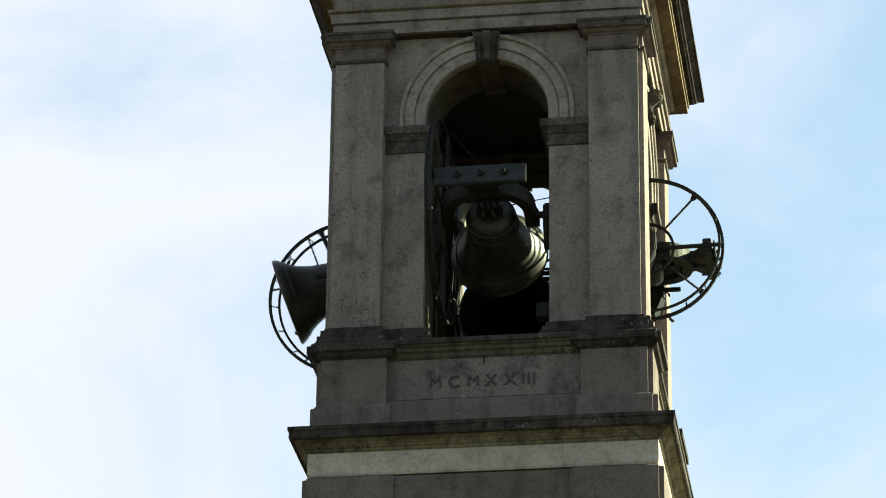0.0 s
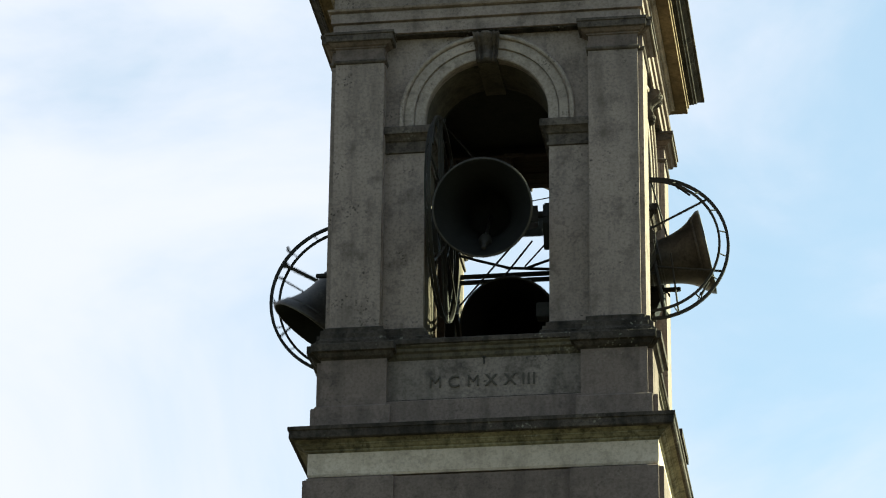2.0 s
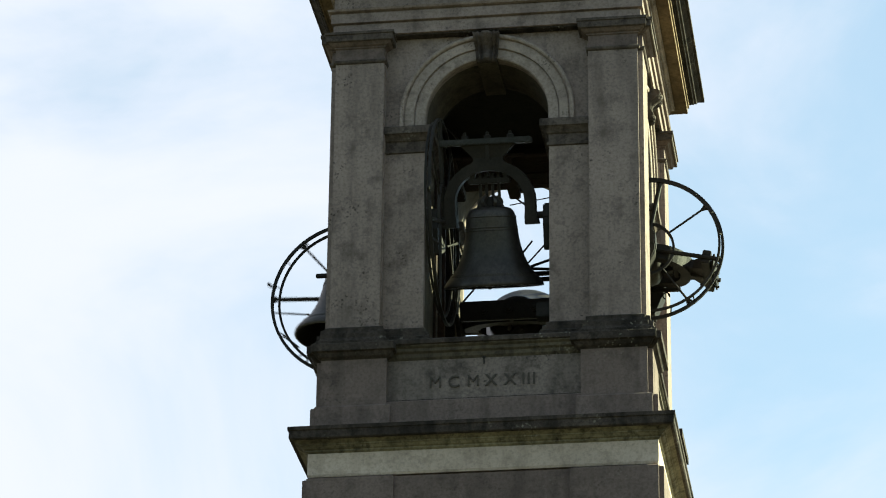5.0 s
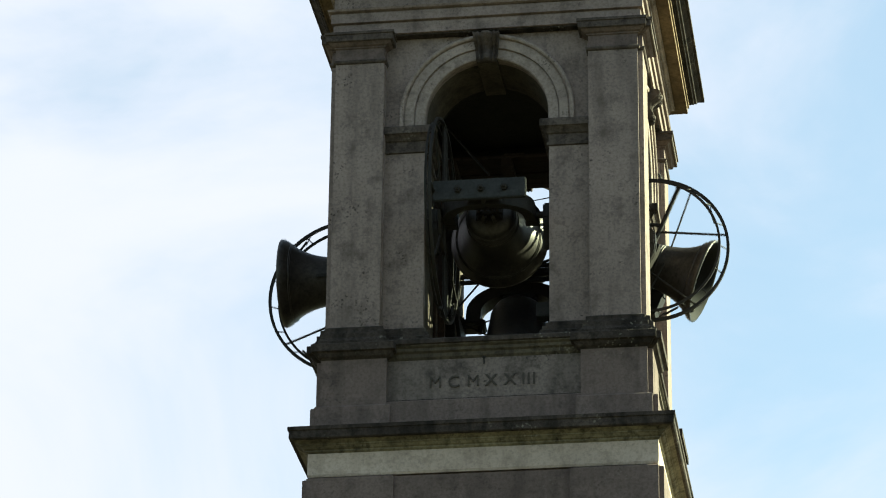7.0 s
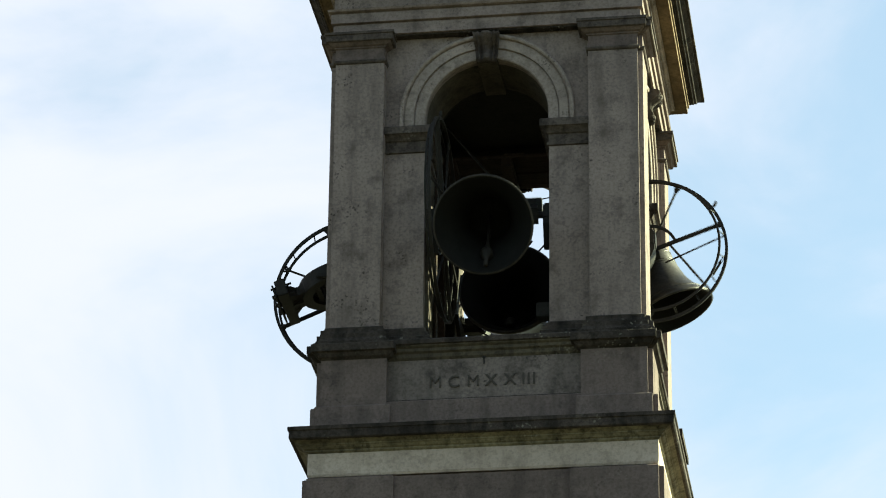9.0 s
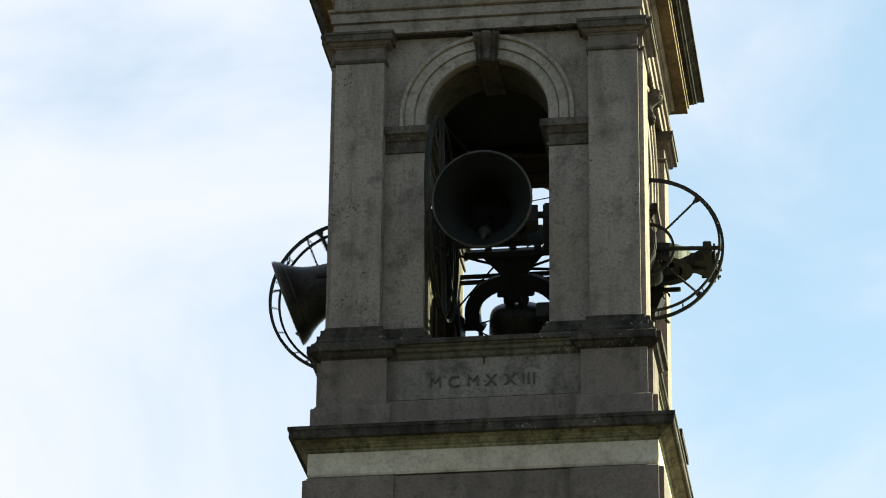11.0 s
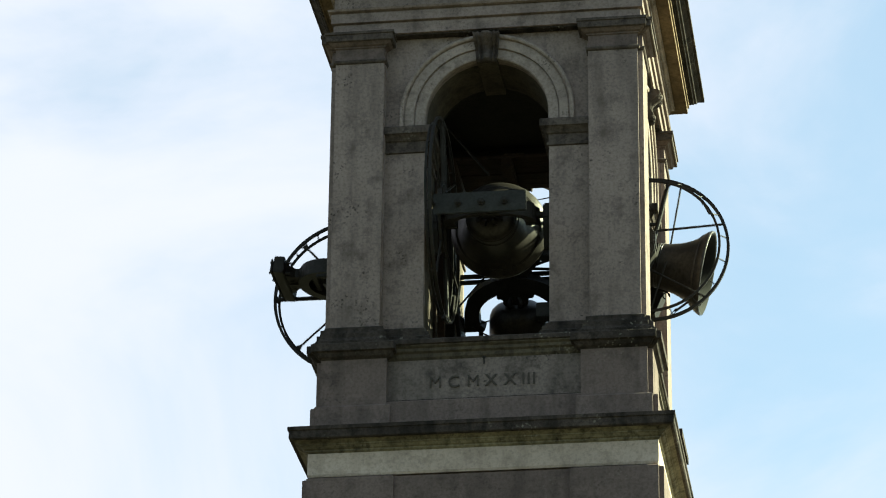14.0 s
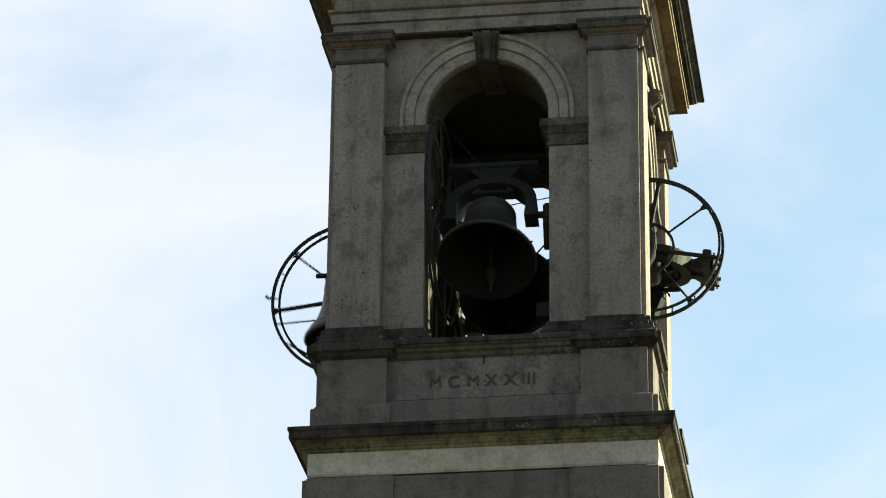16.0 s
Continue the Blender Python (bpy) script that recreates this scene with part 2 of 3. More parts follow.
eight(part("pedestal_cap", stack(1.2, 2.017, 2.077, [(0.0, -1.575), (0.02, -1.56), (0.05, -1.545), (0.08, -1.50), (0.115, -1.49), (0.115, -1.395), (0.10, -1.385), (0.03, -1.37)]), GRIME_AND_SHADE, tower, "dark weathered pedestal cap"))
four(part("sill_band", loft(bmesh.new(), [(-1.25, 1.25, -1.97 - p, -0.98, z) for p, z in ((0.0, -1.58), (0.025, -1.55), (0.025, -1.50), (0.055, -1.48), (0.055, -1.44), (0.085, -1.42), (0.085, -1.395))]), STAINED, tower, "dark stained sill band under the opening"))
four(part("sill_slab", loft(bmesh.new(), [(-1.26, 1.26, -1.97 - p, -0.98, z) for p, z in ((0.10, -1.402), (0.11, -1.395), (0.11, -1.345), (0.09, -1.325), (0.0, -1.315))]), GRIME_AND_SHADE, tower, "blackened sill slab"))
eight(part("pilaster_base", stack(1.31, 1.94, 2.0, [(0.13, -1.40), (0.13, -1.33), (0.11, -1.32), (0.09, -1.28), (0.09, -1.22), (0.06, -1.21), (0.05, -1.17), (0.05, -1.13), (0.0, -1.10)]), GRIME_AND_SHADE, tower, "dark stepped pilaster base"))
eight(part("pier_base", loft(bmesh.new(), [(0.79 - p, 1.4, -1.84 - p, -0.98, z) for p, z in ((0.11, -1.33), (0.11, -1.24), (0.08, -1.22), (0.08, -1.17), (0.04, -1.16), (0.04, -1.11), (0.0, -1.08))]), GRIME_AND_SHADE, tower))

# belfry storey
eight(part("pilaster", stack(1.31, 1.94, 2.0, [(0, -1.12), (0, 2.60)]), STUCCO, tower, "plain stucco corner pilaster"))
eight(part("necking", stack(1.31, 1.94, 2.0, [(0.0, 2.575), (0.02, 2.585), (0.03, 2.60), (0.03, 2.62), (0.01, 2.635)]), SOOT, tower))
eight(part("capital", stack(1.31, 1.94, 2.0, [(0.0, 2.62), (0.0, 2.79), (0.02, 2.80), (0.02, 2.815), (0.05, 2.825), (0.085, 2.855), (0.09, 2.86)]), GREY, tower, "plain moulded pilaster capital"))
eight(part("abacus", stack(1.31, 1.94, 2.0, [(0.11, 2.858), (0.12, 2.865), (0.12, 2.945), (0.135, 2.95), (0.135, 2.985), (0.05, 3.0)]), SOOT, tower, "blackened capital slab"))

R_IN, Z_SP = 0.79, 1.83


def arch_points(r, z_low, n=24):
    pts = [(-r, z_low)]
    pts += [(-r * math.cos(math.pi * i / n), Z_SP + r * math.sin(math.pi * i / n)) for i in range(n + 1)]
    return pts + [(r, z_low)]


def arch_wall(front, back, half, z_low, z_top):
    bm = bmesh.new()
    inner = arch_points(R_IN, z_low)
    k = len(inner)
    outer = []
    for i, (x, z) in enumerate(inner):
        if i == 0 or i == k - 1:
            outer.append((math.copysign(half, x), z_low))
        else:
            a = math.atan2(z - Z_SP, x)
            s = min(half / max(abs(math.cos(a)), 1e-6), (z_top - Z_SP) / max(math.sin(a), 1e-6))
            outer.append((s * math.cos(a), Z_SP + s * math.sin(a)))
    rings = [[bm.verts.new((x, y, z)) for x, z in pts] for y, pts in ((front, inner), (front, outer), (back, outer), (back, inner))]
    for a, b in zip(rings, rings[1:] + rings[:1]):
        for i in range(k - 1):
            bm.faces.new((a[i], a[i + 1], b[i + 1], b[i]))
    # the two top corners, which the fan of rays cuts off
    for sx in (-1, 1):
        near = sorted(range(1, k - 1), key=lambda i: (outer[i][0] - sx * half) ** 2 + (outer[i][1] - z_top) ** 2)[:2]
        for ring in (rings[1], rings[2]):
            y = ring[0].co.y
            c = bm.verts.new((sx * half, y, z_top))
            bm.faces.new((ring[near[0]], ring[near[1]], c))
    return bm


four(part("arch_wall", arch_wall(-1.84, -1.72, 1.75, -1.33, 3.05), STUCCO, tower, "stucco wall with round-arched opening"))
# depth of the arch behind the wall face, darkened to paint its shade
four(part("arch_reveal", arch_wall(-1.722, -1.0, 1.70, -1.325, 3.04), REVEAL, tower, "arch reveal with its shade painted dark"))
# lining added to paint the chamber's inside walls as dark as their shade
four(part("inner_lining", arch_wall(-1.02, -0.96, 1.2, -1.325, 2.9), DARK, tower, "near-black lining added to paint the chamber's shade"))

# moulded archivolt
ARCH = ((0.785, -1.80), (0.785, -1.868), (0.80, -1.878), (0.915, -1.878), (0.92, -1.868), (0.928, -1.868), (0.932, -1.902), (1.045, -1.902), (1.05, -1.89), (1.06, -1.89), (1.066, -1.925), (1.085, -1.938), (1.105, -1.935), (1.12, -1.918), (1.128, -1.80))
bm = bmesh.new()
rows = []
for r, y in ARCH:
    rows.append([bm.verts.new((x, y, z)) for x, z in arch_points(r, 1.68, 40)])
for a, b in zip(rows, rows[1:] + rows[:1]):
    for i in range(len(a) - 1):
        bm.faces.new((a[i], a[i + 1], b[i + 1], b[i]))
four(part("archivolt", bm, MOULD, tower, "pale moulded archivolt"))
eight(part("impost", loft(bmesh.new(), [(0.79 - p, 1.33, -1.84 - p, -0.98, z) for p, z in ((0.0, 1.335), (0.025, 1.345), (0.025, 1.385), (0.005, 1.395), (0.005, 1.50), (0.03, 1.51), (0.05, 1.54), (0.09, 1.575))]), SOOT, tower, "sooty moulded impost of the arch"))
eight(part("impost_slab", loft(bmesh.new(), [(0.79 - p, 1.33, -1.84 - p, -0.98, z) for p, z in ((0.095, 1.573), (0.11, 1.58), (0.11, 1.67), (0.095, 1.688), (0.02, 1.695))]), SOOT, tower))

# scrolled keystone: a fluted bracket
bm = bmesh.new()
PROF = ((2.54, -1.90), (2.545, -1.97), (2.57, -2.0), (2.61, -1.995), (2.66, -1.965), (2.71, -1.955), (2.76, -1.975), (2.81, -2.03), (2.85, -2.08), (2.885, -2.10), (2.915, -2.09), (2.935, -2.05), (2.945, -1.90))
flutes = [(-1.0, 0.012), (-0.8, 0.0), (-0.62, 0.016), (-0.45, 0.0), (-0.2, 0.02), (0.0, 0.024), (0.2, 0.02), (0.45, 0.0), (0.62, 0.016), (0.8, 0.0), (1.0, 0.012)]
cols = []
for u, d in flutes:
    col = []
    for z, y in PROF:
        w = 0.128 + (z - 2.54) / 0.4 * 0.042
        col.append(bm.verts.new((u * w, y + (0.05 - 2.2 * d if -1.9 != y else 0), z)))
    cols.append(col)
for a, b in zip(cols, cols[1:]):
    for i in range(len(a) - 1):
        bm.faces.new((a[i], b[i], b[i + 1], a[i + 1]))
for col in (cols[0], cols[-1]):
    bm.faces.new(col)
bm.faces.new([c[0] for c in cols])
bm.faces.new([c[-1] for c in cols])
bmesh.ops.recalc_face_normals(bm, faces=bm.faces)
key = part("keystone", bm, SOOT, tower, "fluted scroll keystone")
four(key)
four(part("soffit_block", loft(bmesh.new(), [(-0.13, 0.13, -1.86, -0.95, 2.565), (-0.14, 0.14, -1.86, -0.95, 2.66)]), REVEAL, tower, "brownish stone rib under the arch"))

# entablature and main cornice
placed(part("architrave", square([(1.93, 2.998), (1.985, 3.0), (1.985, 3.150), (1.965, 3.153), (1.965, 3.172), (2.012, 3.178), (2.012, 3.305), (1.992, 3.308), (1.992, 3.325), (2.045, 3.335), (2.06, 3.36), (2.0, 3.372)]), STUCCO, tower, "banded stucco architrave"))
# black strip that paints the shade under the architrave
placed(part("architrave_shade_strip", square([(1.94, 2.975), (1.955, 2.98), (1.955, 3.002)]), GRIME_AND_SHADE, tower))
placed(part("upper_frieze", square([(1.975, 3.35), (1.975, 3.64)]), STUCCO, tower))
placed(part("bed_moulding", square([(1.985, 3.57), (2.01, 3.575), (2.01, 3.65), (2.035, 3.655), (2.035, 3.72), (2.06, 3.725), (2.08, 3.745), (2.10, 3.75), (2.10, 3.80)]), MOULD, tower, "stepped bed moulding"))
placed(part("cornice_soffit", square([(2.24, 3.79), (2.245, 3.78), (2.265, 3.78), (2.265, 3.865), (2.285, 3.87), (2.285, 3.96)]), BROWN, tower, "brown stained cornice soffit"))
placed(part("cornice_crown", square([(2.31, 3.935), (2.31, 3.952), (2.345, 3.955), (2.36, 3.975), (2.38, 3.98), (2.40, 4.01), (2.44, 4.035), (2.45, 4.05), (2.485, 4.055), (2.485, 4.11), (2.2, 4.18)]), GRIME_AND_SHADE, tower, "blackened crown moulding"))
placed(part("attic", square([(2.0, 4.12), (2.0, 4.6)]), STUCCO, tower))
placed(part("roof", square([(2.2, 4.6), (2.25, 4.62), (0.05, 5.9)]), TILE, tower, "low clay tile roof"))

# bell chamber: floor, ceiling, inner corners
# floor and ceiling take the near-black colour that stands in for shade
placed(part("chamber_floor", square([(1.75, -1.60), (1.75, -1.32)]), DARK, tower, "chamber floor slab with its shade painted near black"))
placed(part("chamber_ceiling", square([(1.72, 2.72), (1.72, 2.95)]), DARK, tower, "chamber ceiling with its shade painted near black"))

# inscription of raised letters
NUMERAL = (("M", -0.604), ("C", -0.374), ("M", -0.136), ("X", 0.087), ("X", 0.318), ("I", 0.485), ("I", 0.548), ("I", 0.615))
for ch, x in NUMERAL:
    cu = bpy.data.curves.new("letter", "FONT")
    cu.body, cu.size, cu.extrude, cu.align_x, cu.offset = ch, 0.215, 0.009, "CENTER", -0.001 if ch == "M" else 0.0015
    tmp = bpy.data.objects.new("letter", cu)
    scene.collection.objects.link(tmp)
    bpy.context.view_layer.update()
    me = bpy.data.meshes.new_from_object(tmp.evaluated_get(bpy.context.evaluated_depsgraph_get()))
    bpy.data.objects.remove(tmp)
    bpy.data.curves.remove(cu)
    me.materials.clear()
    me.materials.append(INK)
    o = new("letter", me)
    o.parent = tower
    o["label"] = "raised dark letter " + ch
    o.matrix_basis = UP @ pose(x, -1.975, -1.957, 90, 0, 0)


# ---- the bells ----
def bell_thing(lip, mouth, height, top, wheel, half_span, wheel_x, bar_mat, bar_thick, bar_half, peg_at, label, two_plates=True, shoulder=0.49, crown_block=False, arch_top=0.0, arm=0.068, wheel_turn=0.0):
    """A bell on an arched iron yoke with its wheel; the axle runs along local x through the origin, the wheel at -x."""
    thing = new("swinging_bell")
    tagged(thing, label, "church bell", "bells of the belfry")
    r, zl = mouth / 2, -lip
    zs = zl + height
    outer = [(1.0, 0.0), (0.992, 0.035), (0.945, 0.085), (0.88, 0.13), (0.785, 0.20), (0.705, 0.28), (0.64, 0.37), (0.592, 0.46), (0.555, 0.57), (0.528, 0.68), (0.512, 0.78), (0.50, 0.86), (0.482, 0.905), (0.45, 0.945), (0.395, 0.975), (0.31, 0.993), (0.20, 1.0), (0.0, 1.0)]
    inner = [(0.0, 0.90), (0.33, 0.88), (0.42, 0.80), (0.455, 0.68), (0.50, 0.50), (0.56, 0.37), (0.63, 0.26), (0.74, 0.15), (0.85, 0.07), (0.93, 0.01), (0.96, -0.004)]
    outer = [(a * (1 + (shoulder / 0.49 - 1) * min(1.0, b / 0.4)), b) for a, b in outer]
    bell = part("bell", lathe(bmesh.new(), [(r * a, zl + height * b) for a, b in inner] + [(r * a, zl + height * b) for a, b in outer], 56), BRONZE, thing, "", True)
    # inner faces carry their shade as a near-black colour
    bell.data.materials.append(INSIDE_SHADE)
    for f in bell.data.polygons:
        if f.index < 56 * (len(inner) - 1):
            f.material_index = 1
    for zf, rf in ((0.135, 0.873), (0.150, 0.85), (0.70, 0.525), (0.735, 0.52), (0.87, 0.502)):
        z, q = zl + height * zf, r * rf
        part("band", lathe(bmesh.new(), [(q - 0.02, z - 0.012), (q + 0.003, z - 0.009), (q + 0.005, z), (q + 0.003, z + 0.009), (q - 0.02, z + 0.012)], 56), BRONZE, bell, "", True)
    for i in range(6):
        a = i * math.tau / 6
        p = [(0.085 * r / 0.6 * math.cos(a) * (1 + 0.6 * math.sin(math.pi * u / 8)), 0.085 * r / 0.6 * math.sin(a) * (1 + 0.6 * math.sin(math.pi * u / 8)), zs - 0.02 + 0.15 * u / 8) for u in range(9)]
        part("crown_loop", sweep(bmesh.new(), p, 0.022, 0.022, sideways=(-math.sin(a), math.cos(a), 0)), BRONZE, bell)
    # yoke: an arch of cast iron over the crown
    yw, yh = half_span - 0.11, arch_top or top - 0.34
    leg = 0.30 * yh
    low = 0.0 if crown_block else -0.10
    arch = [(-yw, 0, low), (-yw, 0, leg * 0.5)] + [(-yw * math.cos(math.pi * i / 20), 0, leg + (yh - leg) * math.sin(math.pi * i / 20)) for i in range(21)] + [(yw, 0, leg * 0.5), (yw, 0, low)]
    yoke = part("yoke", sweep(bmesh.new(), arch, 0.10, arm, sideways=(0, 1, 0)), IRON, thing, "black cast iron yoke arch")
    # inner ring with its tie, and the flared head that carries the bar
    cb, ring_r = yh * 0.70, yh * 0.33
    ring = [(-ring_r * math.cos(math.pi * i / 16), 0, cb + ring_r * math.sin(math.pi * i / 16)) for i in range(17)]
    part("inner_ring", sweep(bmesh.new(), ring, 0.06, 0.026, sideways=(0, 1, 0)), IRON, yoke)
    tie = part("cross_bar", box(bmesh.new(), -ring_r - 0.05, ring_r + 0.05, -0.065, 0.065, cb - 0.035, cb + 0.035, 0.012), IRON, yoke)
    head = loft(bmesh.new(), [(-0.30, 0.30, -0.075, 0.075, yh - 0.05), (-0.19, 0.19, -0.06, 0.06, yh + 0.06), (-0.19, 0.19, -0.06, 0.06, yh + 0.10), (-0.34 * half_span / 0.6, 0.34 * half_span / 0.6, -0.09, 0.09, top - bar_thick + 0.005)])
    pillar = part("pillar", head, IRON, yoke)
    part("rib", box(bmesh.new(), -0.025, 0.025, -0.10, 0.10, yh + 0.03, top - bar_thick + 0.003, 0.006), IRON, pillar)
    bar = part("yoke_bar", box(bmesh.new(), -half_span + 0.02, half_span - 0.06, -bar_half, bar_half, top - bar_thick, top, 0.01), bar_mat, thing, "bolted iron yoke bar")
    for x in (-0.28, 0.0, 0.28):
        part("bolt", lathe(bmesh.new(), [(0, top - 0.01), (0.048, top - 0.01), (0.048, top + 0.045), (0.024, top + 0.05), (0.024, top + 0.085), (0, top + 0.09)], 6, (x * half_span / 0.6, 0, 0)), IRON, bar)
        if two_plates:
            for y in (-bar_half * 0.62, bar_half * 0.62):
                part("clamp_bolt", rod(bmesh.new(), (x * half_span / 0.6 + 0.09, y, top - bar_thick - 0.07), (x * half_span / 0.6 + 0.09, y, top + 0.07), 0.017, 6), IRON, bar)
    if two_plates:
        part("clamp_plate", box(bmesh.new(), -half_span + 0.06, half_span - 0.10, -bar_half * 0.8, bar_half * 0.8, top + 0.022, top + 0.045, 0.006), IRON, bar)
    # hangers from the tie to the crown, with nuts on top, or one solid block
    if crown_block:
        part("head_plate", loft(bmesh.new(), [(-0.13, 0.13, -0.09, 0.09, zs + 0.03), (-0.12, 0.12, -0.09, 0.09, zs + 0.07), (-0.19, 0.19, -0.09, 0.09, zs + 0.12), (-0.25, 0.25, -0.09, 0.09, yh - 0.02)]), IRON, yoke)
    else:
        for x in (-0.12, -0.04, 0.04, 0.12):
            part("hanger", rod(bmesh.new(), (x * ring_r / 0.22, 0, zs - 0.03), (x * ring_r / 0.22, 0, cb + 0.10), 0.020), IRON, yoke)
            part("nut", lathe(bmesh.new(), [(0, cb + 0.03), (0.034, cb + 0.03), (0.034, cb + 0.065), (0, cb + 0.065)], 6, (x * ring_r / 0.22, 0, 0)), IRON, tie)
        part("head_plate", loft(bmesh.new(), [(-0.17 * r / 0.6, 0.17 * r / 0.6, -0.09, 0.09, zs - 0.02), (-0.13 * r / 0.6, 0.13 * r / 0.6, -0.07, 0.07, zs + 0.06), (-0.08, 0.08, -0.05, 0.05, zs + 0.13)]), IRON, yoke)
    # feet that hook out to the axle
    for sx in (-1, 1):
        foot = bmesh.new()
        if crown_block:
            loft(foot, [(sx * yw - 0.15, sx * yw + 0.15, -0.11, 0.11, low - 0.04), (sx * yw - 0.17, sx * yw + 0.17, -0.11, 0.11, low), (sx * yw - 0.12, sx * yw + 0.12, -0.105, 0.105, low + 0.04)])
            rod(foot, (sx * (yw - 0.09), 0, low - 0.13), (sx * (yw - 0.09), 0, low), 0.035, 6)
        else:
            for_x = [sorted((sx * (yw - a), sx * (yw + b))) for a, b in ((0.075, 0.10), (0.075, 0.085), (0.07, 0.065))]
            loft(foot, [(a, b, -0.105, 0.105, z) for (a, b), z in zip(for_x, (-0.11, -0.02, 0.05))])
        part("foot", foot, IRON, yoke)
    # gudgeons
    for s in (-1, 1):
        part("gudgeon", rod(bmesh.new(), (s * (yw - 0.05), 0, 0), (s * (half_span + 0.16), 0, 0), 0.045, 12), IRON, thing)
    # wheel with two rims
    x1, x2 = wheel_x, wheel_x - (0.11 if wheel_x > -0.55 else 0.06)

    def circle(x, rad, a0=0.0, a1=360.0, n=72):
        return [(x, rad * math.cos(radians(a0 + (a1 - a0) * i / n)), rad * math.sin(radians(a0 + (a1 - a0) * i / n))) for i in range(n if a1 - a0 >= 360 else n + 1)]

    keyed_on = pose(0, 0, -0.035, wheel_turn, 0, 0)  # the wheel sits a little below the axle
    rim = part("wheel_rim", sweep(bmesh.new(), circle(x1, wheel), 0.019, 0.019, True), IRON, thing, "black iron wheel rim")
    part("inner_rim", sweep(bmesh.new(), circle(x2, wheel - 0.07), 0.014, 0.015, True), IRON, thing)
    hub_ring = part("hub_ring", sweep(bmesh.new(), circle(x1, wheel * 0.36, 0, 180, 28), 0.018, 0.016), IRON, thing)
    for o in (rim, hub_ring):
        o.matrix_basis = keyed_on
    for a in range(10, 360, 20):
        c, s = math.cos(radians(a)), math.sin(radians(a))
        part("rim_tie", rod(bmesh.new(), (x1, wheel * c, wheel * s), (x2, (wheel - 0.07) * c, (wheel - 0.07) * s + 0.035), 0.009, 6), IRON, rim)

    def spoke(a0, r0, a1, r1, w):
        p = [(x1, r * math.cos(radians(a)), r * math.sin(radians(a))) for a, r in ((a0, r0), (a1, r1))]
        bar_of_wheel = part("spoke", rod(bmesh.new(), p[0], p[1], w), IRON, thing)
        bar_of_wheel.matrix_basis = keyed_on
        return bar_of_wheel

    spoke(0, wheel, 180, wheel, 0.030)
    spoke(90, wheel, 90, 0.0, 0.030)
    spoke(43, wheel, 43, wheel * 0.36, 0.015)
    spoke(133, wheel, 133, wheel * 0.36, 0.015)
    for a in (0, 43, 90, 133, 180):
        c, w = math.cos(radians(a)), math.sin(radians(a))
        b = bmesh.new()
        rod(b, (x1, (wheel - 0.02) * math.cos(radians(a - 2.2)), (wheel - 0.02) * math.sin(radians(a - 2.2))), (x1, (wheel - 0.11) * c, (wheel - 0.11) * w), 0.014, 6)
        rod(b, (x1, (wheel - 0.02) * math.cos(radians(a + 2.2)), (wheel - 0.02) * math.sin(radians(a + 2.2))), (x1, (wheel - 0.11) * c, (wheel - 0.11) * w), 0.014, 6)
        part("spoke_foot", b, IRON, rim)
    spoke(-122, wheel, 180, wheel * 0.27, 0.016)
    spoke(-170, wheel, -119, wheel * 0.265, 0.012)
    spoke(-58, wheel, 0, wheel * 0.27, 0.016)
    spoke(-10, wheel, -61, wheel * 0.265, 0.012)
    for side in (-1, 1):
        def at(a, q):
            return (x1, side * wheel * q * math.cos(radians(a)), wheel * q * math.sin(radians(a)))
        b = bmesh.new()
        rod(b, at(-26, 0.99), at(-34, 0.91), 0.007, 6)
        rod(b, at(-29, 0.99), at(-35, 0.93), 0.006, 6)
        rod(b, at(-32, 0.945), at(-45, 0.90), 0.016, 6)
        part("rope_guide", b, IRON, rim)
    c, w = math.cos(radians(180 - peg_at)), math.sin(radians(180 - peg_at))
    b = bmesh.new()
    rod(b, (x1, (wheel - 0.03) * c, (wheel - 0.03) * w), (x1, (wheel + 0.06) * c, (wheel + 0.06) * w), 0.018)
    rod(b, (x1, (wheel + 0.05) * c, (wheel + 0.05) * w), (x1, (wheel + 0.10) * math.cos(radians(180 - peg_at - 1.5)), (wheel + 0.10) * math.sin(radians(180 - peg_at - 1.5))), 0.020)
    part("peg", b, IRON, rim)
    # clapper, hung inside the bell
    clap = part("clapper", lathe(bmesh.new(), [(0, 0.02), (0.022, 0.02), (0.022, -0.5 * height), (0.03, -0.62 * height), (0.075, -0.70 * height), (0.085, -0.75 * height), (0.07, -0.80 * height), (0.03, -0.85 * height), (0.03, -0.98 * height), (0, -0.99 * height)], 16), IRON, thing, "iron clapper", True)
    clap.matrix_basis = pose(0, 0, zs - 0.16 * height)
    return thing, clap, zs - 0.16 * height, r * 0.62 / (0.72 * height)


# lip below axle, mouth, height, bar above axle, wheel radius, half length of the yoke
BELL_FRONT = bell_thing(0.883, 1.262, 1.015, 0.997, 1.30, 0.62, -0.60, STEEL, 0.075, 0.13, 15, "large dark bronze bell on a black iron yoke", False)
BELL_RIGHT = bell_thing(0.735, 1.11, 0.885, 0.80, 0.985, 0.50, -0.48, IRON, 0.11, 0.09, 15.6, "sunlit bronze bell with an iron wheel, swinging out", wheel_turn=1.0)
BELL_LEFT = bell_thing(0.845, 1.165, 1.01, 0.91, 1.09, 0.52, -0.50, IRON, 0.14, 0.115, 10, "dark bronze bell with an iron wheel against the sky", wheel_turn=5.0)
BELL_BACK = bell_thing(0.98, 1.34, 1.26, 1.02, 1.28, 0.71, -0.64, IRON, 0.09, 0.13, 15, "great dark bronze bell in the rear arch", False, 0.55, True, 0.60, 0.10)
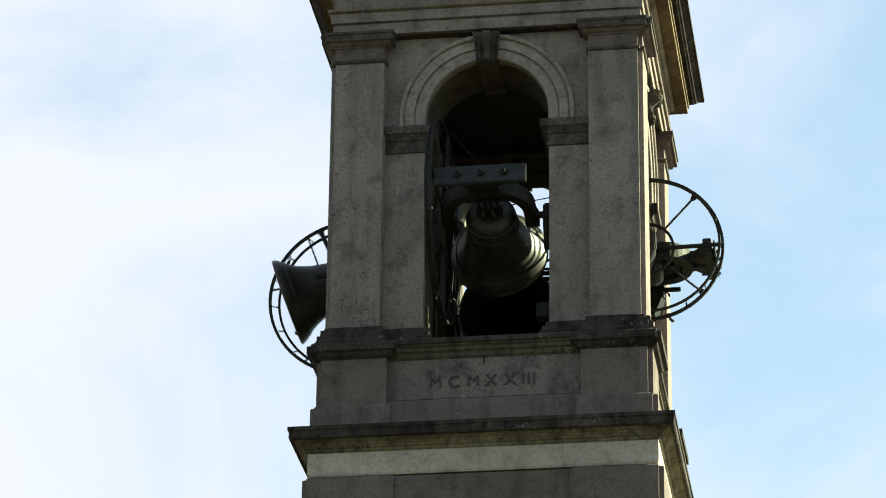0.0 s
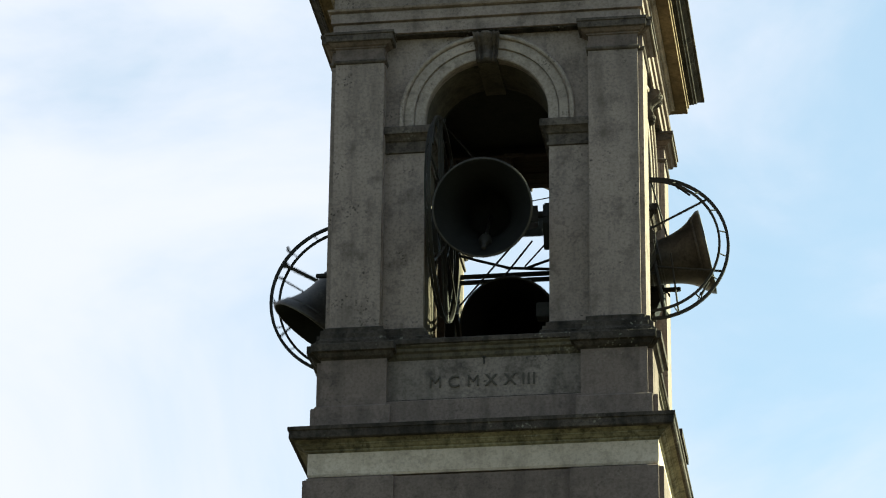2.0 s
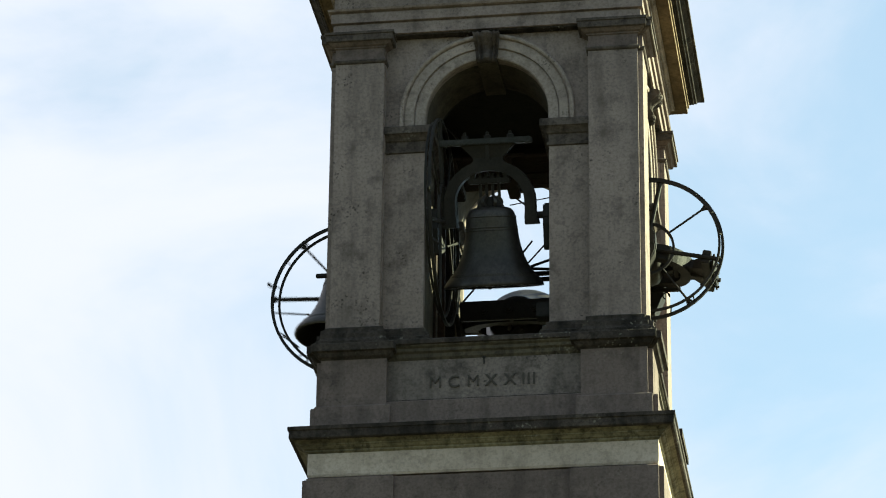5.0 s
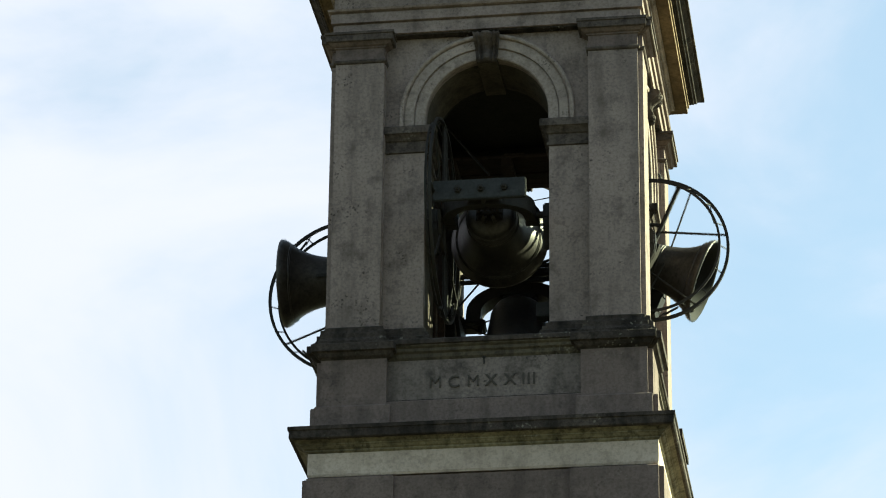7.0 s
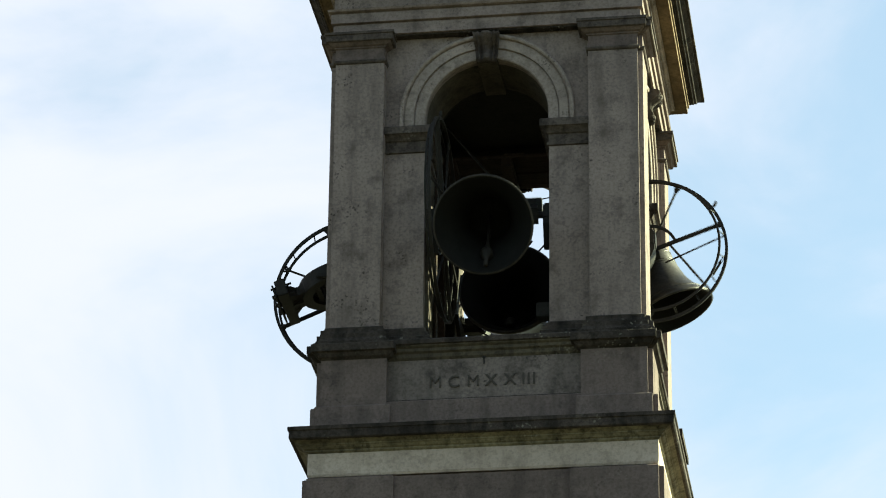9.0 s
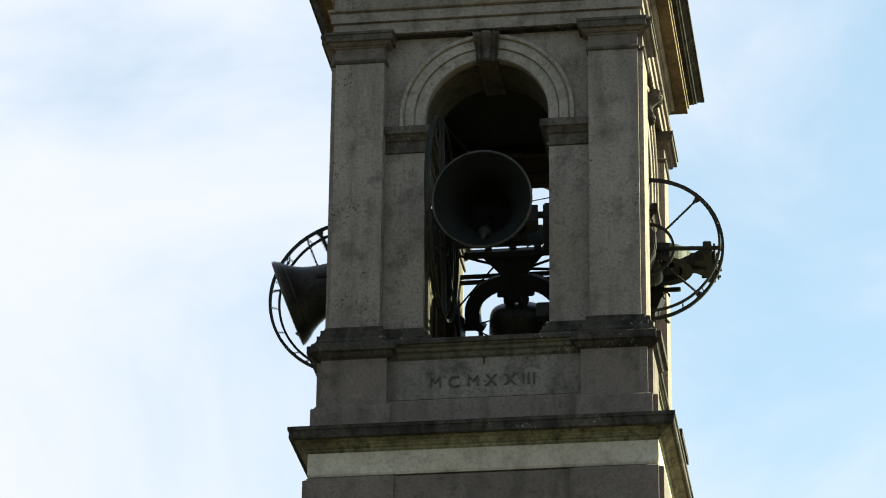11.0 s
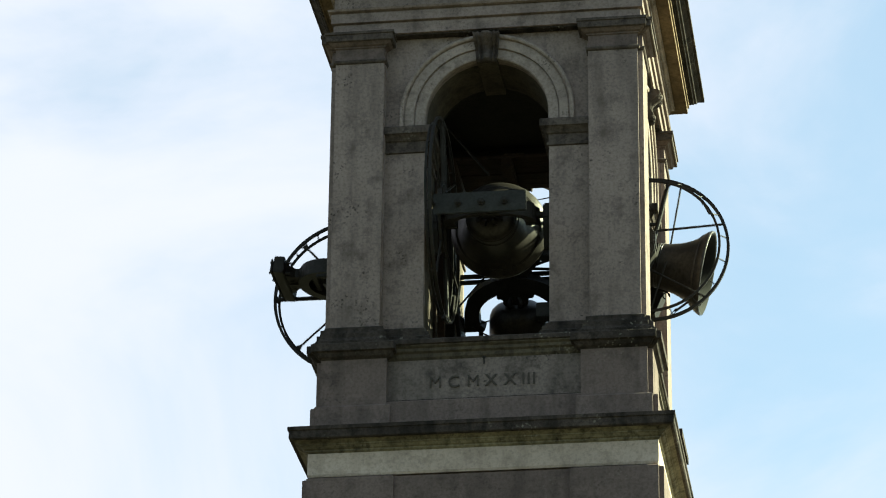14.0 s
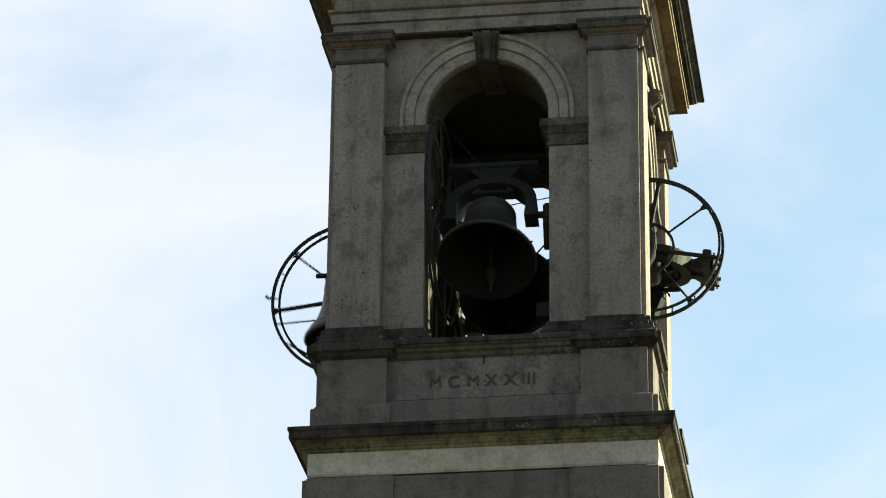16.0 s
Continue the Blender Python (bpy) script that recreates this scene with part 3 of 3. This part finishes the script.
AXLE_FRONT, AXLE_RIGHT, AXLE_LEFT, AXLE_BACK = (0.02, -1.56, 0.517), (1.92, 0, 0.47), (-2.07, 0, 0.452), (-0.02, 1.60, 0.42)

# bearing blocks on the jambs
for k, axle, half in ((0, AXLE_FRONT, 0.61), (1, AXLE_RIGHT, 0.50), (3, AXLE_LEFT, 0.52), (2, AXLE_BACK, 0.66)):
    c = Vector(axle)
    for s in (-1, 1):
        b = bmesh.new()
        x0, x1 = sorted((s * (half + 0.06), s * 0.83))
        box(b, x0, x1, -0.11, 0.11, -0.09, 0.12, 0.02)
        loft(b, [(x0, x1, 0.02, 0.09, -0.45), (x0, x1, -0.10, 0.62, -0.16), (x0, x1, -0.10, 0.62, -0.085)])
        o = tagged(part("bearing_bracket", b, IRON), "black iron bearing bracket bolted to a belfry jamb", "bracket", "bearings of the bells")
        o.matrix_basis = UP @ Matrix.Translation(c) @ pose(0, 0, 0, 0, 0, 90 * k)
        cap = part("bearing_cap", lathe(bmesh.new(), [(0, -0.05), (0.085, -0.05), (0.085, 0.05), (0.05, 0.06), (0, 0.06)], 14), IRON, o)
        cap.matrix_basis = pose(s * (half + 0.12), 0, 0.02, 0, 90, 0)
    if k in (1, 3):
        arm = tagged(part("stop_arm", box(bmesh.new(), 0.47, 0.53, -0.33, 0.5, -0.17, -0.12, 0.008), IRON), "black iron stop arm reaching out beside a bell", "iron arm", "stop arms")
        arm.matrix_basis = UP @ Matrix.Translation(c) @ pose(0, 0, 0, 0, 0, 90 * k)
        curl = [(0.5, -0.14 + 0.045 * math.cos(a * 0.5), -0.23 + 0.045 * math.sin(a * 0.5)) for a in range(-3, 8)]
        hook = part("curl", sweep(bmesh.new(), [(0.5, -0.14, -0.15)] + curl[::-1], 0.007, 0.007), IRON, arm)

# two rails across the rear opening
for z, y in ((1.105, 1.50), (1.035, 1.53)):
    tagged(placed(part("rail", box(bmesh.new(), -0.95, 0.95, y - 0.03, y + 0.03, z - 0.026, z + 0.026, 0.008), IRON)), "black iron rail across the rear arch", "rail", "rails of the rear arch")

# slack cables and stay rods across the rear opening
STAYS = (("cable", ((-0.82, 1.3, 1.35), (-0.5, 1.3, 1.24), (-0.11, 1.3, 1.12), (0.12, 1.3, 1.1), (0.44, 1.3, 1.21)), 0.020),
         ("cable", ((-0.16, 1.34, 1.14), (0.45, 1.34, 1.09)), 0.022),
         ("stay_rod", ((-0.86, 1.4, 0.55), (-0.03, 1.4, 1.55)), 0.014),
         ("stay_rod", ((-0.29, 1.36, 0.88), (0.2, 1.36, 1.53)), 0.014),
         ("stay_rod", ((-0.8, -0.3, 2.55), (-0.17, -0.3, 1.73)), 0.016),
         ("stay_rod", ((-0.10, 1.3, 2.05), (0.80, 1.3, 2.19)), 0.008),
         ("stay_rod", ((-0.02, 1.26, 2.14), (0.44, 1.26, 1.75)), 0.012),
         ("stay_rod", ((0.10, 1.35, 1.15), (0.62, 1.35, 1.75)), 0.012),
         ("stay_rod", ((-0.85, 1.5, 0.48), (-0.10, 1.5, 0.05)), 0.011),
         ("stay_rod", ((-0.90, 1.5, 0.31), (-0.38, 1.5, 0.45)), 0.011))
for kind, pts, thick in STAYS:
    b = bmesh.new()
    for p, q in zip(pts, pts[1:]):
        rod(b, p, q, thick, 6)
    tagged(placed(part(kind, b, IRON)), "thin black iron " + kind.replace("_", " ") + " stretched across the belfry", kind.replace("_", " "), "stays of the belfry")
# added timber deck over the chamber's rear half, on beams, hiding the lit arch
for k in range(6):
    tagged(placed(part("added_plank", box(bmesh.new(), -0.955, 0.955, -0.03 + 0.165 * k, 0.125 + 0.165 * k, 2.10 + 0.006 * (k % 3), 2.15, 0.006), WOOD)), "dark old oak plank of a deck added to hide the bright rear arch", "plank", "planks of the deck")
for x in (-0.72, 0.02, 0.74):
    tagged(placed(part("added_beam", box(bmesh.new(), x - 0.075, x + 0.075, -0.05, 0.955, 1.965, 2.099, 0.012), WOOD)), "dark old oak beam under the added deck", "beam", "beams of the deck")
# posts added to mask sunlit strips beside the jambs and keep the chamber dark
for y, x, w in ((-0.88, -0.955, 0.19), (-0.40, -0.955, 0.13), (0.30, -0.955, 0.13), (0.30, 0.825, 0.13)):
    tagged(placed(part("masking_post", box(bmesh.new(), x, x + w, y - 0.07, y + 0.07, -1.325, 1.90, 0.012), WOOD)), "dark oak post added to mask sunlit strips in the chamber", "post", "posts of the bell frame")
# a box on the jamb and a hook under the sill
tagged(placed(part("junction_box", box(bmesh.new(), 0.58, 0.80, -1.46, -1.28, -0.84, -0.64, 0.012), IRON)), "small dark metal box fixed to the jamb", "junction box")
b = bmesh.new()
rod(b, (0, -2.02, -1.58), (0, -1.99, -1.67), 0.010)
rod(b, (-0.025, -2.0, -1.58), (0.0, -2.0, -1.60), 0.008)
rod(b, (0.025, -2.0, -1.58), (0.0, -2.0, -1.60), 0.008)
tagged(placed(part("hook", b, IRON)), "small black iron hook under the sill band", "hook")


# ---- what moves ----
def steady(t):
    """The great bell's even swing."""
    u = math.tau * (t - 4.80) / 7.77
    return 2.5 + 102.5 * math.cos(u) - 1.5 * math.cos(3 * u)


# swing of each bell out of the tower, in degrees, every quarter of a second
SWING_FRONT = (-82, -69, -52, -32, -10, 13, 35, 56, 73, 86, 95, 99, 99, 96, 89, 78, 64, 46, 24, 1, -23, -45, -65, -82, -93, -100, -102, -100, -94, -84, -70, -52, -30, -8, 16, 38, 59, 76, 89, 97, 101, 101, 98, 91, 80, 66, 48, 27, 4, -20, -43, -63, -80, -93, -101, -104, -104, -98, -90, -77, -61, -41, -19, 4, 27)
SWING_RIGHT = (-88, -73, -50, -22, 10, 42, 69, 89, 101, 105, 101, 91, 73, 49, 19, -14, -45, -70, -88, -98, -101, -98, -90, -75, -53, -25, 8, 40, 68, 88, 101, 105, 102, 92, 75, 50, 21, -12, -43, -69, -87, -97, -101, -99, -91, -77, -56, -28, 3, 36, 64, 86, 99, 105, 102, 93, 77, 54, 24, -8, -39, -66, -85, -96, -100)
SWING_LEFT = (71, 91, 104, 110, 111, 104, 89, 66, 35, 0, -34, -64, -86, -100, -107, -107, -99, -83, -58, -28, 7, 40, 68, 89, 103, 110, 111, 105, 90, 67, 36, 1, -34, -64, -87, -101, -108, -107, -98, -82, -57, -25, 9, 42, 70, 91, 104, 111, 111, 105, 90, 67, 37, 2, -32, -62, -85, -100, -107, -107, -101, -86, -64, -35, -2)
SWING_BACK = tuple(steady(0.25 * i) for i in range(65))


def motions():
    plan = ((BELL_FRONT, 0, AXLE_FRONT, SWING_FRONT), (BELL_RIGHT, 1, AXLE_RIGHT, SWING_RIGHT),
            (BELL_LEFT, 3, AXLE_LEFT, SWING_LEFT), (BELL_BACK, 2, AXLE_BACK, SWING_BACK))
    for (thing, clap, hang, most), k, (x, y, z), beat in plan:
        rows, ring = [], []
        for i, a in enumerate(beat):
            t = 0.25 * i
            rows.append((t, pose(x, y, Z0 + z, -a, 0, 90 * k)))
            lean = max(-1.0, min(1.0, a / 25.0)) * math.degrees(most)
            ring.append((t, pose(0, 0, hang, lean, 0, 0)))
        walk(thing, rows)
        walk(clap, ring)


motions()
